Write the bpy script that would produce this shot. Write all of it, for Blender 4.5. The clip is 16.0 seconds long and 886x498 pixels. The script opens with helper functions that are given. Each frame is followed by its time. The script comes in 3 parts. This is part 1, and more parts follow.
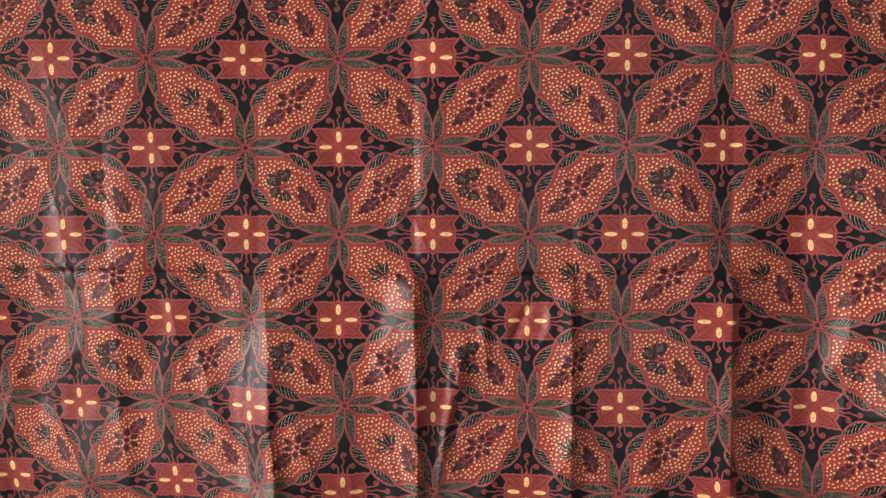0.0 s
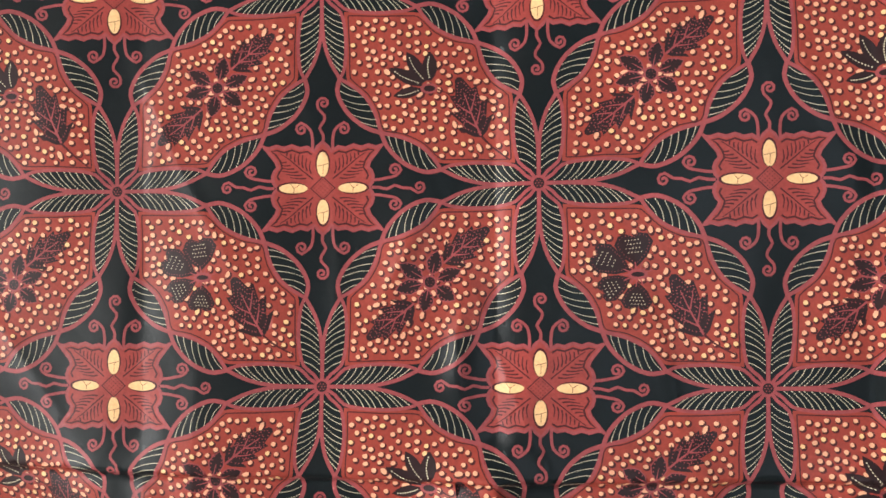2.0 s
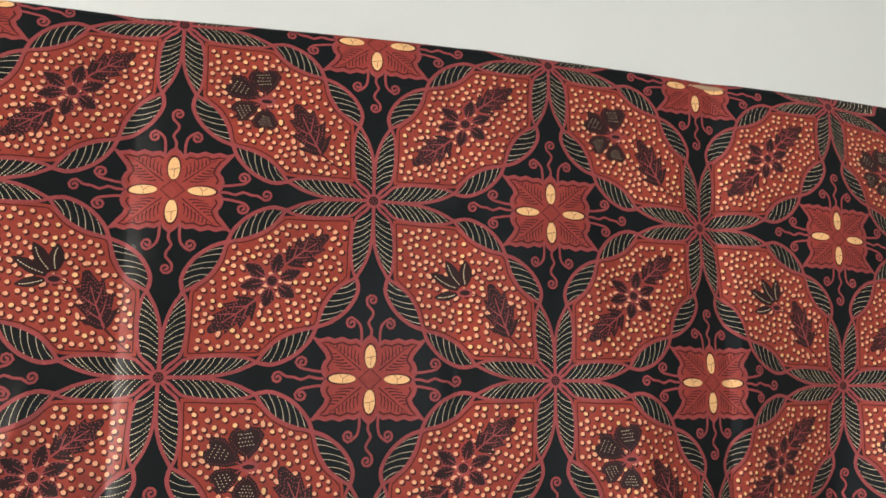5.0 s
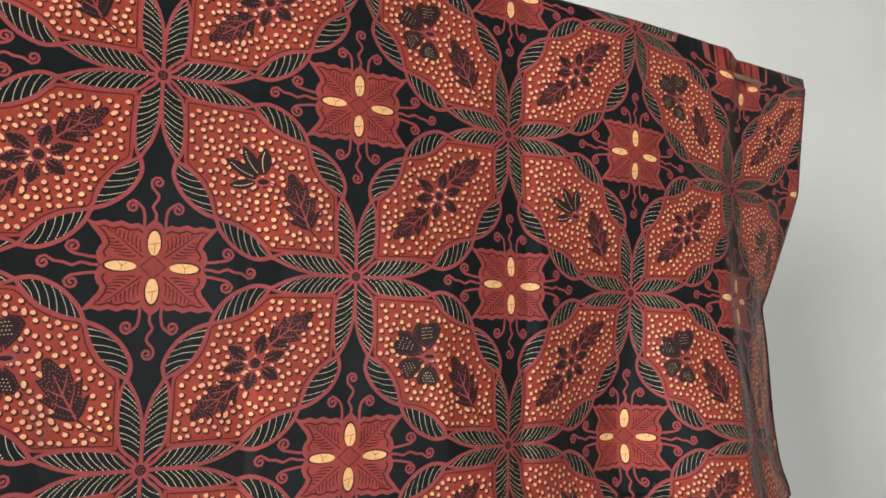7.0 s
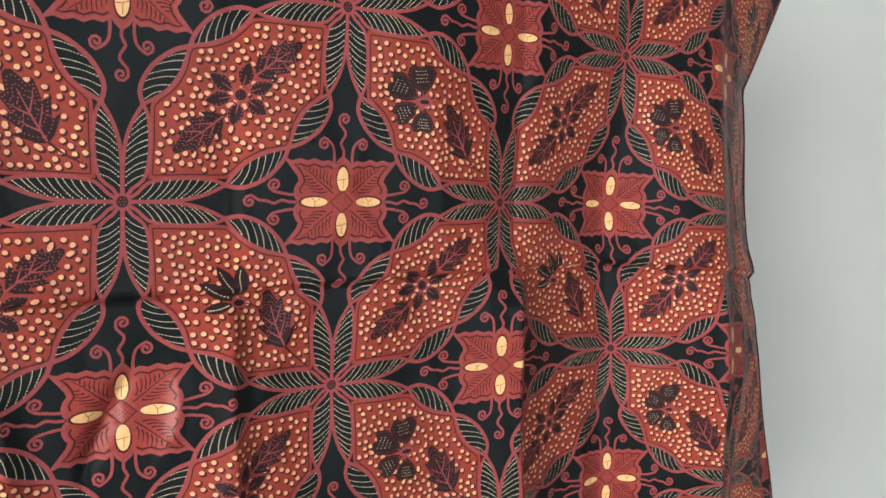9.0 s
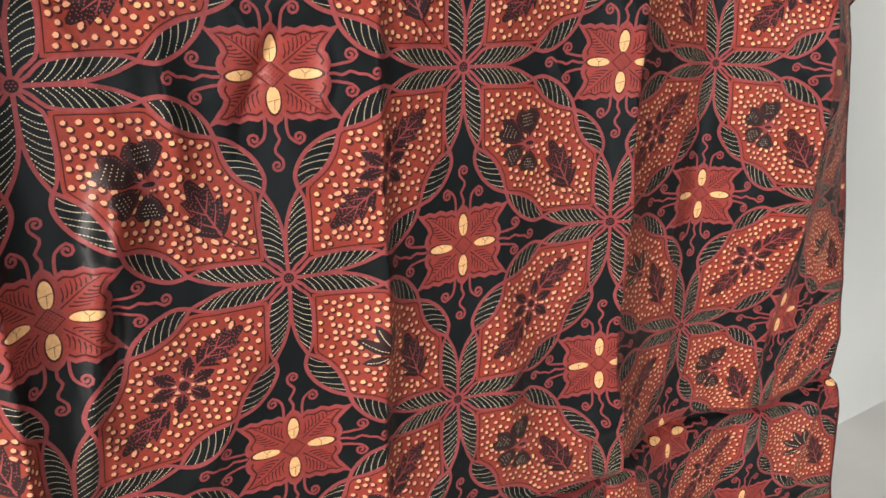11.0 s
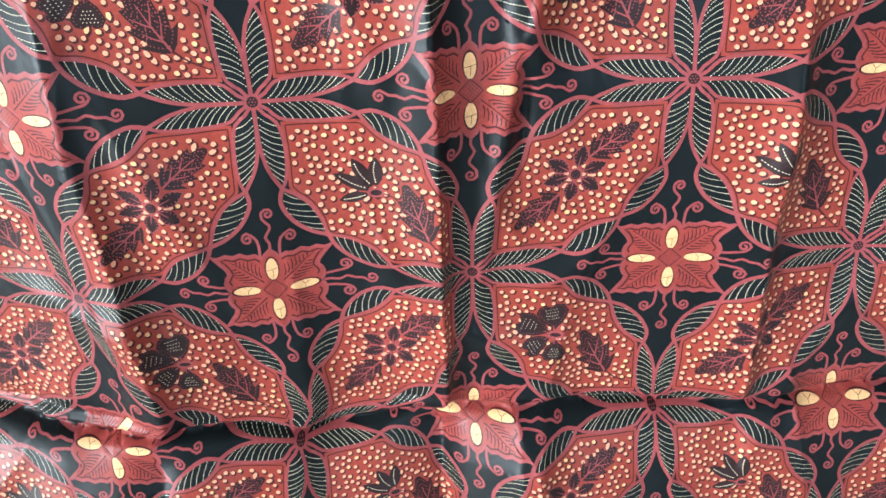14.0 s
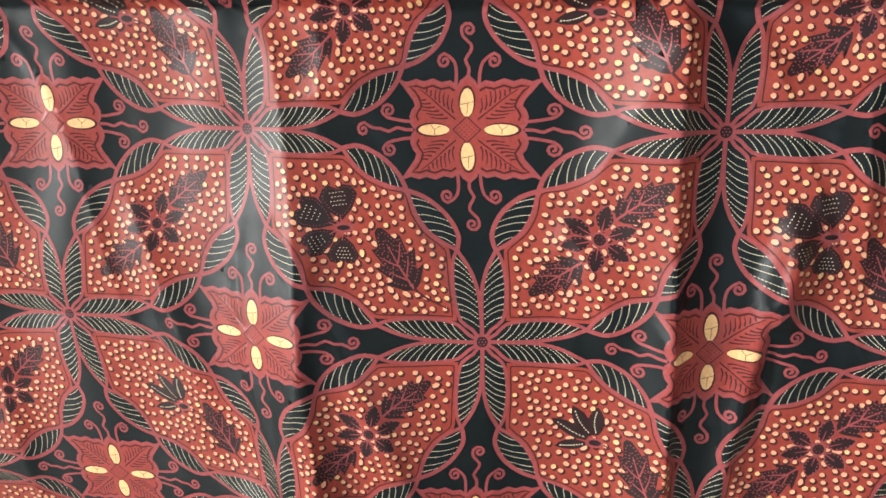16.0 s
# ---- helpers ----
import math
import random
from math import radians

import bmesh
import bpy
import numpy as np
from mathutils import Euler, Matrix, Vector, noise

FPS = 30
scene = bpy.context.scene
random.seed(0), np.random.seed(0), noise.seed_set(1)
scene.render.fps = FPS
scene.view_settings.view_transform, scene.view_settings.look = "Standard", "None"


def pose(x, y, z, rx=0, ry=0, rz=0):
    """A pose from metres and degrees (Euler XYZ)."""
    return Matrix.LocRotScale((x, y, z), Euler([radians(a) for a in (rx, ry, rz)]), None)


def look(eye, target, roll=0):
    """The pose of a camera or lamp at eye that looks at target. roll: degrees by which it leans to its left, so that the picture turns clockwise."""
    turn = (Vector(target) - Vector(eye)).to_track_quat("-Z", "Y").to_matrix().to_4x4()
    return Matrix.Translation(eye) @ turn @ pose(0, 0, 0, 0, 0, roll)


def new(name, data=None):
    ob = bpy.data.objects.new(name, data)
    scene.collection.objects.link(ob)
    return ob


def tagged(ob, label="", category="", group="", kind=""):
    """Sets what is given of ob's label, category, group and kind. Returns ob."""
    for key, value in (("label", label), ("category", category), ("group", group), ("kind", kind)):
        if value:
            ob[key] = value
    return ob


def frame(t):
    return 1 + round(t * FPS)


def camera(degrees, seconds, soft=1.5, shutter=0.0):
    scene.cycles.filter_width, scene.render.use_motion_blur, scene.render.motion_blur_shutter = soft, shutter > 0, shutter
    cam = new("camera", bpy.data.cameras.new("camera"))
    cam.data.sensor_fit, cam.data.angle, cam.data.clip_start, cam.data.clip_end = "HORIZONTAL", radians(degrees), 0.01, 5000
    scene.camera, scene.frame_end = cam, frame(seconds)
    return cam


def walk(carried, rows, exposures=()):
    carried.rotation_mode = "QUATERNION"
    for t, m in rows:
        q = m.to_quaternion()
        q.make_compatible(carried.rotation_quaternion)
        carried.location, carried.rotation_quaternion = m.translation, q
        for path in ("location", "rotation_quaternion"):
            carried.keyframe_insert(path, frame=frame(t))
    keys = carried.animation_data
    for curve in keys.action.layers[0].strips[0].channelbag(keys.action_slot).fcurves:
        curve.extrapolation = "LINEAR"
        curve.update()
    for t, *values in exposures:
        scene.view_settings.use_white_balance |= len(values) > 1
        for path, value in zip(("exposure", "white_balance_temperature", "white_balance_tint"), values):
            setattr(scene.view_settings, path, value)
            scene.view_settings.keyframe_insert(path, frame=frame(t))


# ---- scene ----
cam = camera(59.8, 16.0, soft=1.6)
METRES, EYE, TILT, LEAN, TURN = 1.0, 1.2, 0.0, 0.0, 0.0
ROWS = [
    (0.0, 0.0, 0.0, 0.0, -0.0, 0.0, 0.0),
    (0.5, -0.0309, 0.1633, 0.0172, 0.23, 0.31, 0.06),
    (1.0, -0.0606, 0.3119, 0.0212, 0.75, 0.68, 0.18),
    (1.5, -0.0565, 0.4285, 0.042, 1.7, 1.64, 0.25),
    (2.0, -0.0433, 0.5019, 0.0536, 2.34, 4.76, 0.16),
    (2.5, -0.0606, 0.5219, 0.0757, 1.41, 8.61, 0.06),
    (3.0, -0.0697, 0.5043, 0.0862, -1.47, 11.91, 0.14),
    (3.5, -0.0549, 0.4811, 0.0882, -5.55, 13.55, 0.36),
    (4.0, -0.0302, 0.4644, 0.0872, -9.83, 14.21, 0.51),
    (4.5, -0.0099, 0.4571, 0.0839, -13.92, 14.42, 0.64),
    (5.0, 0.0047, 0.4544, 0.0814, -17.85, 14.31, 0.75),
    (5.2, 0.0100, 0.4532, 0.0800, -19.3, 14.2, 0.78),
    (7.3, 0.0315, 0.4672, 0.0525, -31.0, 8.2, 1.22),
    (7.5, 0.0334, 0.4681, 0.0494, -31.33, 6.96, 1.21),
    (8.0, 0.0369, 0.4753, 0.0371, -32.27, 3.82, 1.04),
    (8.5, 0.0357, 0.4889, 0.0224, -33.21, 0.69, 0.79),
    (9.0, 0.0157, 0.5083, 0.009, -34.88, -2.45, 0.58),
    (9.5, -0.0093, 0.5212, -0.0088, -36.64, -5.79, 0.43),
    (9.7, -0.0195, 0.5260, -0.0165, -37.4, -7.1, 0.40),
    (11.8, -0.0500, 0.5485, -0.0722, -30.2, -20.8, 1.95),
    (12.0, -0.0511, 0.5508, -0.0737, -28.37, -21.22, 2.14),
    (12.5, -0.0537, 0.5529, -0.0769, -23.01, -22.16, 2.6),
    (13.0, -0.0559, 0.5453, -0.0789, -17.4, -23.1, 2.65),
    (13.5, -0.0601, 0.5367, -0.085, -11.94, -24.43, 2.36),
    (14.0, -0.0642, 0.533, -0.0928, -6.76, -25.41, 2.14),
    (14.5, -0.0726, 0.5392, -0.0945, -2.06, -24.36, 1.85),
    (15.0, -0.093, 0.547, -0.0836, 1.59, -20.94, 1.4),
    (15.5, -0.0988, 0.5504, -0.0692, 3.83, -16.97, 0.68),
    (16.0, -0.1032, 0.5538, -0.0563, 4.95, -13.16, 0.29),
]
walk(cam, [(t, pose(0, 0, EYE, TILT, LEAN, TURN) @ pose(METRES * x, METRES * y, METRES * z, 90 + pitch, roll, yaw)) for t, x, y, z, yaw, pitch, roll in ROWS],
     exposures=[(0.0, -0.58, 6750, 16), (0.5, -0.30, 6650, 11), (1.0, -0.17, 6250, 9), (1.5, -0.12, 6150, 9), (2.0, -0.24, 6200, 9), (2.5, -0.28, 6050, 7), (3.0, -0.38, 6150, 8), (3.5, -0.60, 6700, 12), (5.0, -0.58, 6750, 13),
                (7.5, -0.46, 6750, 13), (9.5, -0.42, 6400, 10), (12.0, -0.36, 6950, 17), (13.0, -0.16, 6050, 8), (14.0, 0.22, 5400, 2), (15.0, 0.14, 5650, 3), (16.0, -0.15, 6150, 6)])
# ---------------------------------------------------------------- light
from mathutils.geometry import delaunay_2d_cdt

world = bpy.data.worlds.new("daylight")
scene.world = world
world.use_nodes = True
wn = world.node_tree
sky = wn.nodes.new("ShaderNodeTexSky")
sky.sky_type, sky.sun_disc = "NISHITA", False
sky.sun_elevation, sky.sun_rotation = radians(40), radians(200)
wn.links.new(sky.outputs[0], wn.nodes["Background"].inputs[0])
wn.nodes["Background"].inputs[1].default_value = 0.10


def area_lamp(name, at, target, size, size_y, watts, colour):
    lamp = bpy.data.lights.new(name, "AREA")
    lamp.shape, lamp.size, lamp.size_y, lamp.energy, lamp.color = "RECTANGLE", size, size_y, watts, colour
    ob = new(name, lamp)
    ob.matrix_world = look(at, target)
    return ob


# daylight from a tall window in the side wall, and an added fill lamp behind the camera that lights the far wall
X0, X1, Y0, Y1, HIGH = -6.2, 3.2, -4.2, 1.55, 2.8
WIN_Y, WIN_W, WIN_Z, WIN_H = -2.60, 2.0, 1.0, 1.9
area_lamp("window_daylight", (X0 + 0.02, WIN_Y, WIN_Z), (X0 + 1.0, WIN_Y, WIN_Z), WIN_W - 0.06, WIN_H - 0.06, 900, (1.0, 0.97, 0.92))
FILL_X, FILL_W, FILL_H = 1.25, 1.1, 2.05
area_lamp("wall_fill", (FILL_X, Y0 + 0.02, 0.05 + FILL_H / 2), (FILL_X, 0.0, 0.05 + FILL_H / 2), FILL_W - 0.06, FILL_H - 0.06, 60, (0.84, 0.93, 1.0))

# ---------------------------------------------------------------- materials


def nodes_of(name):
    m = bpy.data.materials.new(name)
    m.use_nodes = True
    nt = m.node_tree
    return m, nt, nt.nodes["Principled BSDF"]


def add(nt, kind, **values):
    n = nt.nodes.new(kind)
    for k, v in values.items():
        n.inputs[k].default_value = v
    return n


def dyed_cotton(name, colour, spread=0.18, gloss=0.37):
    """Printed cotton sateen: a fine weave, uneven dye and a soft sheen."""
    m, nt, b = nodes_of(name)
    co = nt.nodes.new("ShaderNodeTexCoord")
    uv = nt.nodes.new("ShaderNodeUVMap")
    blot = add(nt, "ShaderNodeTexNoise", Scale=26.0, Detail=4.0, Roughness=0.6)
    grain = add(nt, "ShaderNodeTexNoise", Scale=620.0, Detail=2.0, Roughness=0.6)
    nt.links.new(co.outputs["Object"], blot.inputs["Vector"])
    nt.links.new(co.outputs["Object"], grain.inputs["Vector"])
    both = nt.nodes.new("ShaderNodeMath")
    both.operation = "ADD"
    nt.links.new(blot.outputs[0], both.inputs[0])
    nt.links.new(grain.outputs[0], both.inputs[1])
    ramp = nt.nodes.new("ShaderNodeMapRange")
    ramp.inputs["From Min"].default_value, ramp.inputs["From Max"].default_value = 0.7, 1.3
    ramp.inputs["To Min"].default_value, ramp.inputs["To Max"].default_value = 1 - spread, 1 + spread
    nt.links.new(both.outputs[0], ramp.inputs[0])
    mul = nt.nodes.new("ShaderNodeVectorMath")
    mul.operation = "SCALE"
    mul.inputs[0].default_value = colour
    nt.links.new(ramp.outputs[0], mul.inputs["Scale"])
    nt.links.new(mul.outputs[0], b.inputs["Base Color"])
    # weave
    sep = nt.nodes.new("ShaderNodeSeparateXYZ")
    nt.links.new(uv.outputs[0], sep.inputs[0])
    waves = []
    for axis in (0, 1):
        k = nt.nodes.new("ShaderNodeMath")
        k.operation = "MULTIPLY"
        k.inputs[1].default_value = 2 * math.pi / 0.0007
        s = nt.nodes.new("ShaderNodeMath")
        s.operation = "SINE"
        nt.links.new(sep.outputs[axis], k.inputs[0])
        nt.links.new(k.outputs[0], s.inputs[0])
        waves.append(s)
    w = nt.nodes.new("ShaderNodeMath")
    w.operation = "MULTIPLY"
    nt.links.new(waves[0].outputs[0], w.inputs[0])
    nt.links.new(waves[1].outputs[0], w.inputs[1])
    weave = add(nt, "ShaderNodeBump", Strength=0.12, Distance=0.0001)
    nt.links.new(w.outputs[0], weave.inputs["Height"])
    rumple = add(nt, "ShaderNodeTexNoise", Scale=38.0, Detail=5.0, Roughness=0.55)
    nt.links.new(co.outputs["Object"], rumple.inputs["Vector"])
    bump = add(nt, "ShaderNodeBump", Strength=0.35, Distance=0.0022)
    nt.links.new(rumple.outputs[0], bump.inputs["Height"])
    nt.links.new(weave.outputs[0], bump.inputs["Normal"])
    nt.links.new(bump.outputs[0], b.inputs["Normal"])
    b.inputs["Roughness"].default_value = gloss
    b.inputs["Specular IOR Level"].default_value = 0.175
    b.inputs["Sheen Weight"].default_value = 0.0
    b.inputs["Sheen Roughness"].default_value = 0.4
    return m


def painted(name, colour, rough=0.6, relief=0.0006, scale=90.0, spread=0.04):
    m, nt, b = nodes_of(name)
    co = nt.nodes.new("ShaderNodeTexCoord")
    big = add(nt, "ShaderNodeTexNoise", Scale=1.7, Detail=4.0)
    fine = add(nt, "ShaderNodeTexNoise", Scale=scale, Detail=4.0)
    for n in (big, fine):
        nt.links.new(co.outputs["Object"], n.inputs["Vector"])
    ramp = nt.nodes.new("ShaderNodeMapRange")
    ramp.inputs["From Min"].default_value, ramp.inputs["From Max"].default_value = 0.3, 0.7
    ramp.inputs["To Min"].default_value, ramp.inputs["To Max"].default_value = 1 - spread, 1 + spread
    nt.links.new(big.outputs[0], ramp.inputs[0])
    mul = nt.nodes.new("ShaderNodeVectorMath")
    mul.operation = "SCALE"
    mul.inputs[0].default_value = colour
    nt.links.new(ramp.outputs[0], mul.inputs["Scale"])
    nt.links.new(mul.outputs[0], b.inputs["Base Color"])
    bump = add(nt, "ShaderNodeBump", Strength=0.4, Distance=relief)
    nt.links.new(fine.outputs[0], bump.inputs["Height"])
    nt.links.new(bump.outputs[0], b.inputs["Normal"])
    b.inputs["Roughness"].default_value = rough
    return m


BLACK, ROSE, RUST, MAROON, PEACH, YELLOW, PLUM, PALE, WING = range(9)
DYES = [
    dyed_cotton("dye_black", (0.0030, 0.0052, 0.0060)),
    dyed_cotton("dye_rose", (0.25, 0.051, 0.053)),
    dyed_cotton("dye_rust", (0.245, 0.038, 0.0255)),
    dyed_cotton("dye_maroon", (0.050, 0.009, 0.010)),
    dyed_cotton("dye_peach", (0.67, 0.325, 0.19)),
    dyed_cotton("dye_yellow", (0.72, 0.43, 0.20)),
    dyed_cotton("dye_plum", (0.021, 0.009, 0.0095)),
    dyed_cotton("dye_pale", (0.66, 0.58, 0.40)),
    dyed_cotton("dye_wing", (0.25, 0.041, 0.033)),
]
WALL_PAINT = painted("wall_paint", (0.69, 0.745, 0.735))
# dark colour for the unseen walls, chosen to weaken fill on the cloth
DIM_PAINT = painted("dim_paint", (0.22, 0.205, 0.19))
# mid grey for the unseen ceiling, to hold down ambient light
DIM_CEILING = painted("dim_ceiling", (0.38, 0.37, 0.36))
FLOOR_TILE = painted("floor_tile", (0.74, 0.74, 0.73), rough=0.3, spread=0.1)
PALE_WOOD = painted("pale_wood", (0.35, 0.24, 0.15), rough=0.5, spread=0.15)

# ---------------------------------------------------------------- the printed repeat, in millimetres
HALF, ROW = 109.0, 100.0        # half the repeat across; from row to row
rng = random.Random(7)
SHAPES = []                     # (outline, dye), later ones on top


def shape(pts, dye):
    SHAPES.append(([(float(x), float(y)) for x, y in pts], dye))


def smooth(pts, step=2.6):
    """A Catmull-Rom curve through the points."""
    p = [Vector(q) for q in pts]
    p = [2 * p[0] - p[1], *p, 2 * p[-1] - p[-2]]
    out = []
    for a, b, c, d in zip(p, p[1:], p[2:], p[3:]):
        n = max(1, round((c - b).length / step))
        for k in range(n):
            t = k / n
            out.append(0.5 * (2 * b + (c - a) * t + (2 * a - 5 * b + 4 * c - d) * t * t + (3 * b - a - 3 * c + d) * t ** 3))
    return out + [p[-2]]


def stroke(pts, width, dye, end=None):
    """A drawn line: a strip of quads, tapering to the width end."""
    p = [Vector(q) for q in pts]
    rows = []
    for k, q in enumerate(p):
        d = (p[min(k + 1, len(p) - 1)] - p[max(k - 1, 0)])
        if d.length < 1e-6:
            continue
        w = width if end is None else width + (end - width) * k / (len(p) - 1)
        n = Vector((-d.y, d.x)).normalized() * w / 2
        rows.append((q + n, q - n))
    for (a, b), (c, d) in zip(rows, rows[1:]):
        if (b - a).cross(d - a) * (d - a).cross(c - a) > 1e-6:
            shape((a, b, d, c), dye)
        else:
            for tri in ((a, b, d), (a, d, c)):
                if abs((tri[1] - tri[0]).cross(tri[2] - tri[0])) > 0.02:
                    shape(tri, dye)


def blob(x, y, rx, ry, dye, turn=0.0, n=7, rough=0.0):
    c, s = math.cos(turn), math.sin(turn)
    pts = []
    for k in range(n):
        a = 2 * math.pi * (k + 0.5) / n
        r = 1 + rng.uniform(-rough, rough)
        px, py = rx * r * math.cos(a), ry * r * math.sin(a)
        pts.append((x + px * c - py * s, y + px * s + py * c))
    shape(pts, dye)


def inside(pt, poly):
    x, y = pt
    hit = False
    for (ax, ay), (bx, by) in zip(poly, poly[1:] + poly[:1]):
        if (ay > y) != (by > y) and x < (bx - ax) * (y - ay) / (by - ay) + ax:
            hit = not hit
    return hit


def toward(poly, f):
    cx, cy = sum(p[0] for p in poly) / len(poly), sum(p[1] for p in poly) / len(poly)
    return [(cx + (x - cx) * f, cy + (y - cy) * f) for x, y in poly]


def inset(poly, d):
    """The outline drawn d further in."""
    p = [Vector(q) for q in poly]
    turn = 1 if sum(a.x * b.y - b.x * a.y for a, b in zip(p, p[1:] + p[:1])) > 0 else -1
    out = []
    for a, b, c in zip(p[-1:] + p[:-1], p, p[1:] + p[:1]):
        n, m = (b - a).normalized(), (c - b).normalized()
        mid = Vector((-n.y - m.y, n.x + m.x)) * turn
        if mid.length < 1e-6:
            continue
        out.append(tuple(b + mid.normalized() * d / max(0.6, mid.length / 2)))
    return out


def leaf_outline(base, tip, width, teeth=4, depth=0.42):
    """A serrated leaf."""
    b, t = Vector(base), Vector(tip)
    ax = t - b
    n = Vector((-ax.y, ax.x)).normalized()
    sides = []
    for sgn in (1, -1):
        side = []
        for k in range(teeth):
            f0, f1 = k / teeth, min(0.97, (k + 1.12) / teeth)
            side.append(b + ax * max(f0, 0.06) + n * sgn * width * math.sin(math.pi * min(1, 0.20 + 0.72 * f0)) * (1 - depth))
            side.append(b + ax * f1 + n * sgn * width * math.sin(math.pi * min(1, 0.22 + 0.72 * f1)) ** 0.8 * (1.0 if k < teeth - 1 else 0.55))
        sides.append(side)
    return [tuple(q) for q in [b, *sides[0], t, *reversed(sides[1])]]


def dotted_leaf(base, tip, width, teeth=4):
    out = leaf_outline(base, tip, width, teeth)
    shape(out, PLUM)
    b, t = Vector(base), Vector(tip)
    ax = t - b
    n = Vector((-ax.y, ax.x)).normalized()
    for share in (0.84, 0.60, 0.36):
        inner = toward(out, share)
        for (p, q) in zip(inner, inner[1:] + inner[:1]):
            p, q = Vector(p), Vector(q)
            m = max(1, int((q - p).length / 1.5))
            for k in range(m):
                c = p.lerp(q, (k + 0.5) / m)
                blob(c.x, c.y, 0.38, 0.38, ROSE, n=4)
    stroke([b, b + ax * 0.4 + n * 0.4, b + ax * 0.74], 1.15, ROSE, 0.4)
    for f, s in ((0.16, 1), (0.22, -1), (0.38, 1), (0.44, -1)):
        p = b + ax * f
        stroke([p, p + ax * 0.13 + n * s * width * 0.30, p + ax * 0.24 + n * s * width * 0.52], 0.85, ROSE, 0.3)
    return out


def petal(cx, cy, angle, r0, r1, half, dye=PLUM, dots=ROSE, rim=0.55):
    c, s = math.cos(angle), math.sin(angle)

    def at(r, w):
        return cx + r * c - w * s, cy + r * s + w * c
    L = r1 - r0
    out = [at(r0, 0), at(r0 + 0.22 * L, half * 0.70), at(r0 + 0.5 * L, half), at(r0 + 0.78 * L, half * 0.66), at(r1, 0),
           at(r0 + 0.78 * L, -half * 0.66), at(r0 + 0.5 * L, -half), at(r0 + 0.22 * L, -half * 0.70)]
    shape(out, dye)
    if rim:
        stroke(out + out[:1], rim, ROSE)
    for k in range(5):
        for w in (-1, 1):
            f = 0.16 + 0.15 * k
            x, y = at(r0 + f * L, w * half * 0.66 * math.sin(math.pi * f) ** 0.7)
            blob(x, y, 0.44, 0.44, dots, n=4)
    stroke([at(r0, 0), at(r0 + 0.5 * L, 0)], 0.7, ROSE, 0.25)
    return out


def heart_petal(cx, cy, angle, r0, r1, half):
    c, s = math.cos(angle), math.sin(angle)

    def at(r, w):
        return cx + r * c - w * s, cy + r * s + w * c
    L = r1 - r0
    out = [at(r0, 0), at(r0 + 0.30 * L, half * 0.62), at(r0 + 0.70 * L, half), at(r0 + 0.95 * L, half * 0.75), at(r1, half * 0.35),
           at(r0 + 0.90 * L, 0), at(r1, -half * 0.35), at(r0 + 0.95 * L, -half * 0.75), at(r0 + 0.70 * L, -half), at(r0 + 0.30 * L, -half * 0.62)]
    shape(out, PLUM)
    inner = toward(out, 0.84)
    for p, q in zip(inner, inner[1:] + inner[:1]):
        p, q = Vector(p), Vector(q)
        m = max(1, int((q - p).length / 1.4))
        for k in range(m):
            d = p.lerp(q, (k + 0.5) / m)
            blob(d.x, d.y, 0.28, 0.28, ROSE, n=4)
    for a in range(4):
        for b in range(-2, 3):
            r, w = r0 + L * (0.44 + 0.12 * a), b * 1.55 + (0.75 if a % 2 else 0)
            if abs(w) < half * 0.68 * (0.55 + 0.15 * a):
                x, y = at(r, w)
                blob(x, y, 0.38, 0.26, PALE, turn=0.2, n=4)
    return out


# the wavy braid round a lozenge, in a square of half-size 1 whose node is at (1, 1)
OUTER_TIP = [(1.0, 1.0), (0.80, 1.0), (0.52, 0.985), (0.30, 0.93), (0.11, 0.835)]
INNER_TIP = [(1.0, 1.0), (0.88, 0.92), (0.79, 0.825), (0.62, 0.785), (0.40, 0.775), (0.20, 0.795), (0.11, 0.835)]
OUTER_MID = [(0.11, 0.835), (0.0, 0.86), (-0.11, 0.835), (-0.26, 0.745), (-0.39, 0.595), (-0.45, 0.45)]
INNER_MID = [(0.11, 0.835), (0.03, 0.71), (-0.08, 0.595), (-0.25, 0.505), (-0.45, 0.45)]


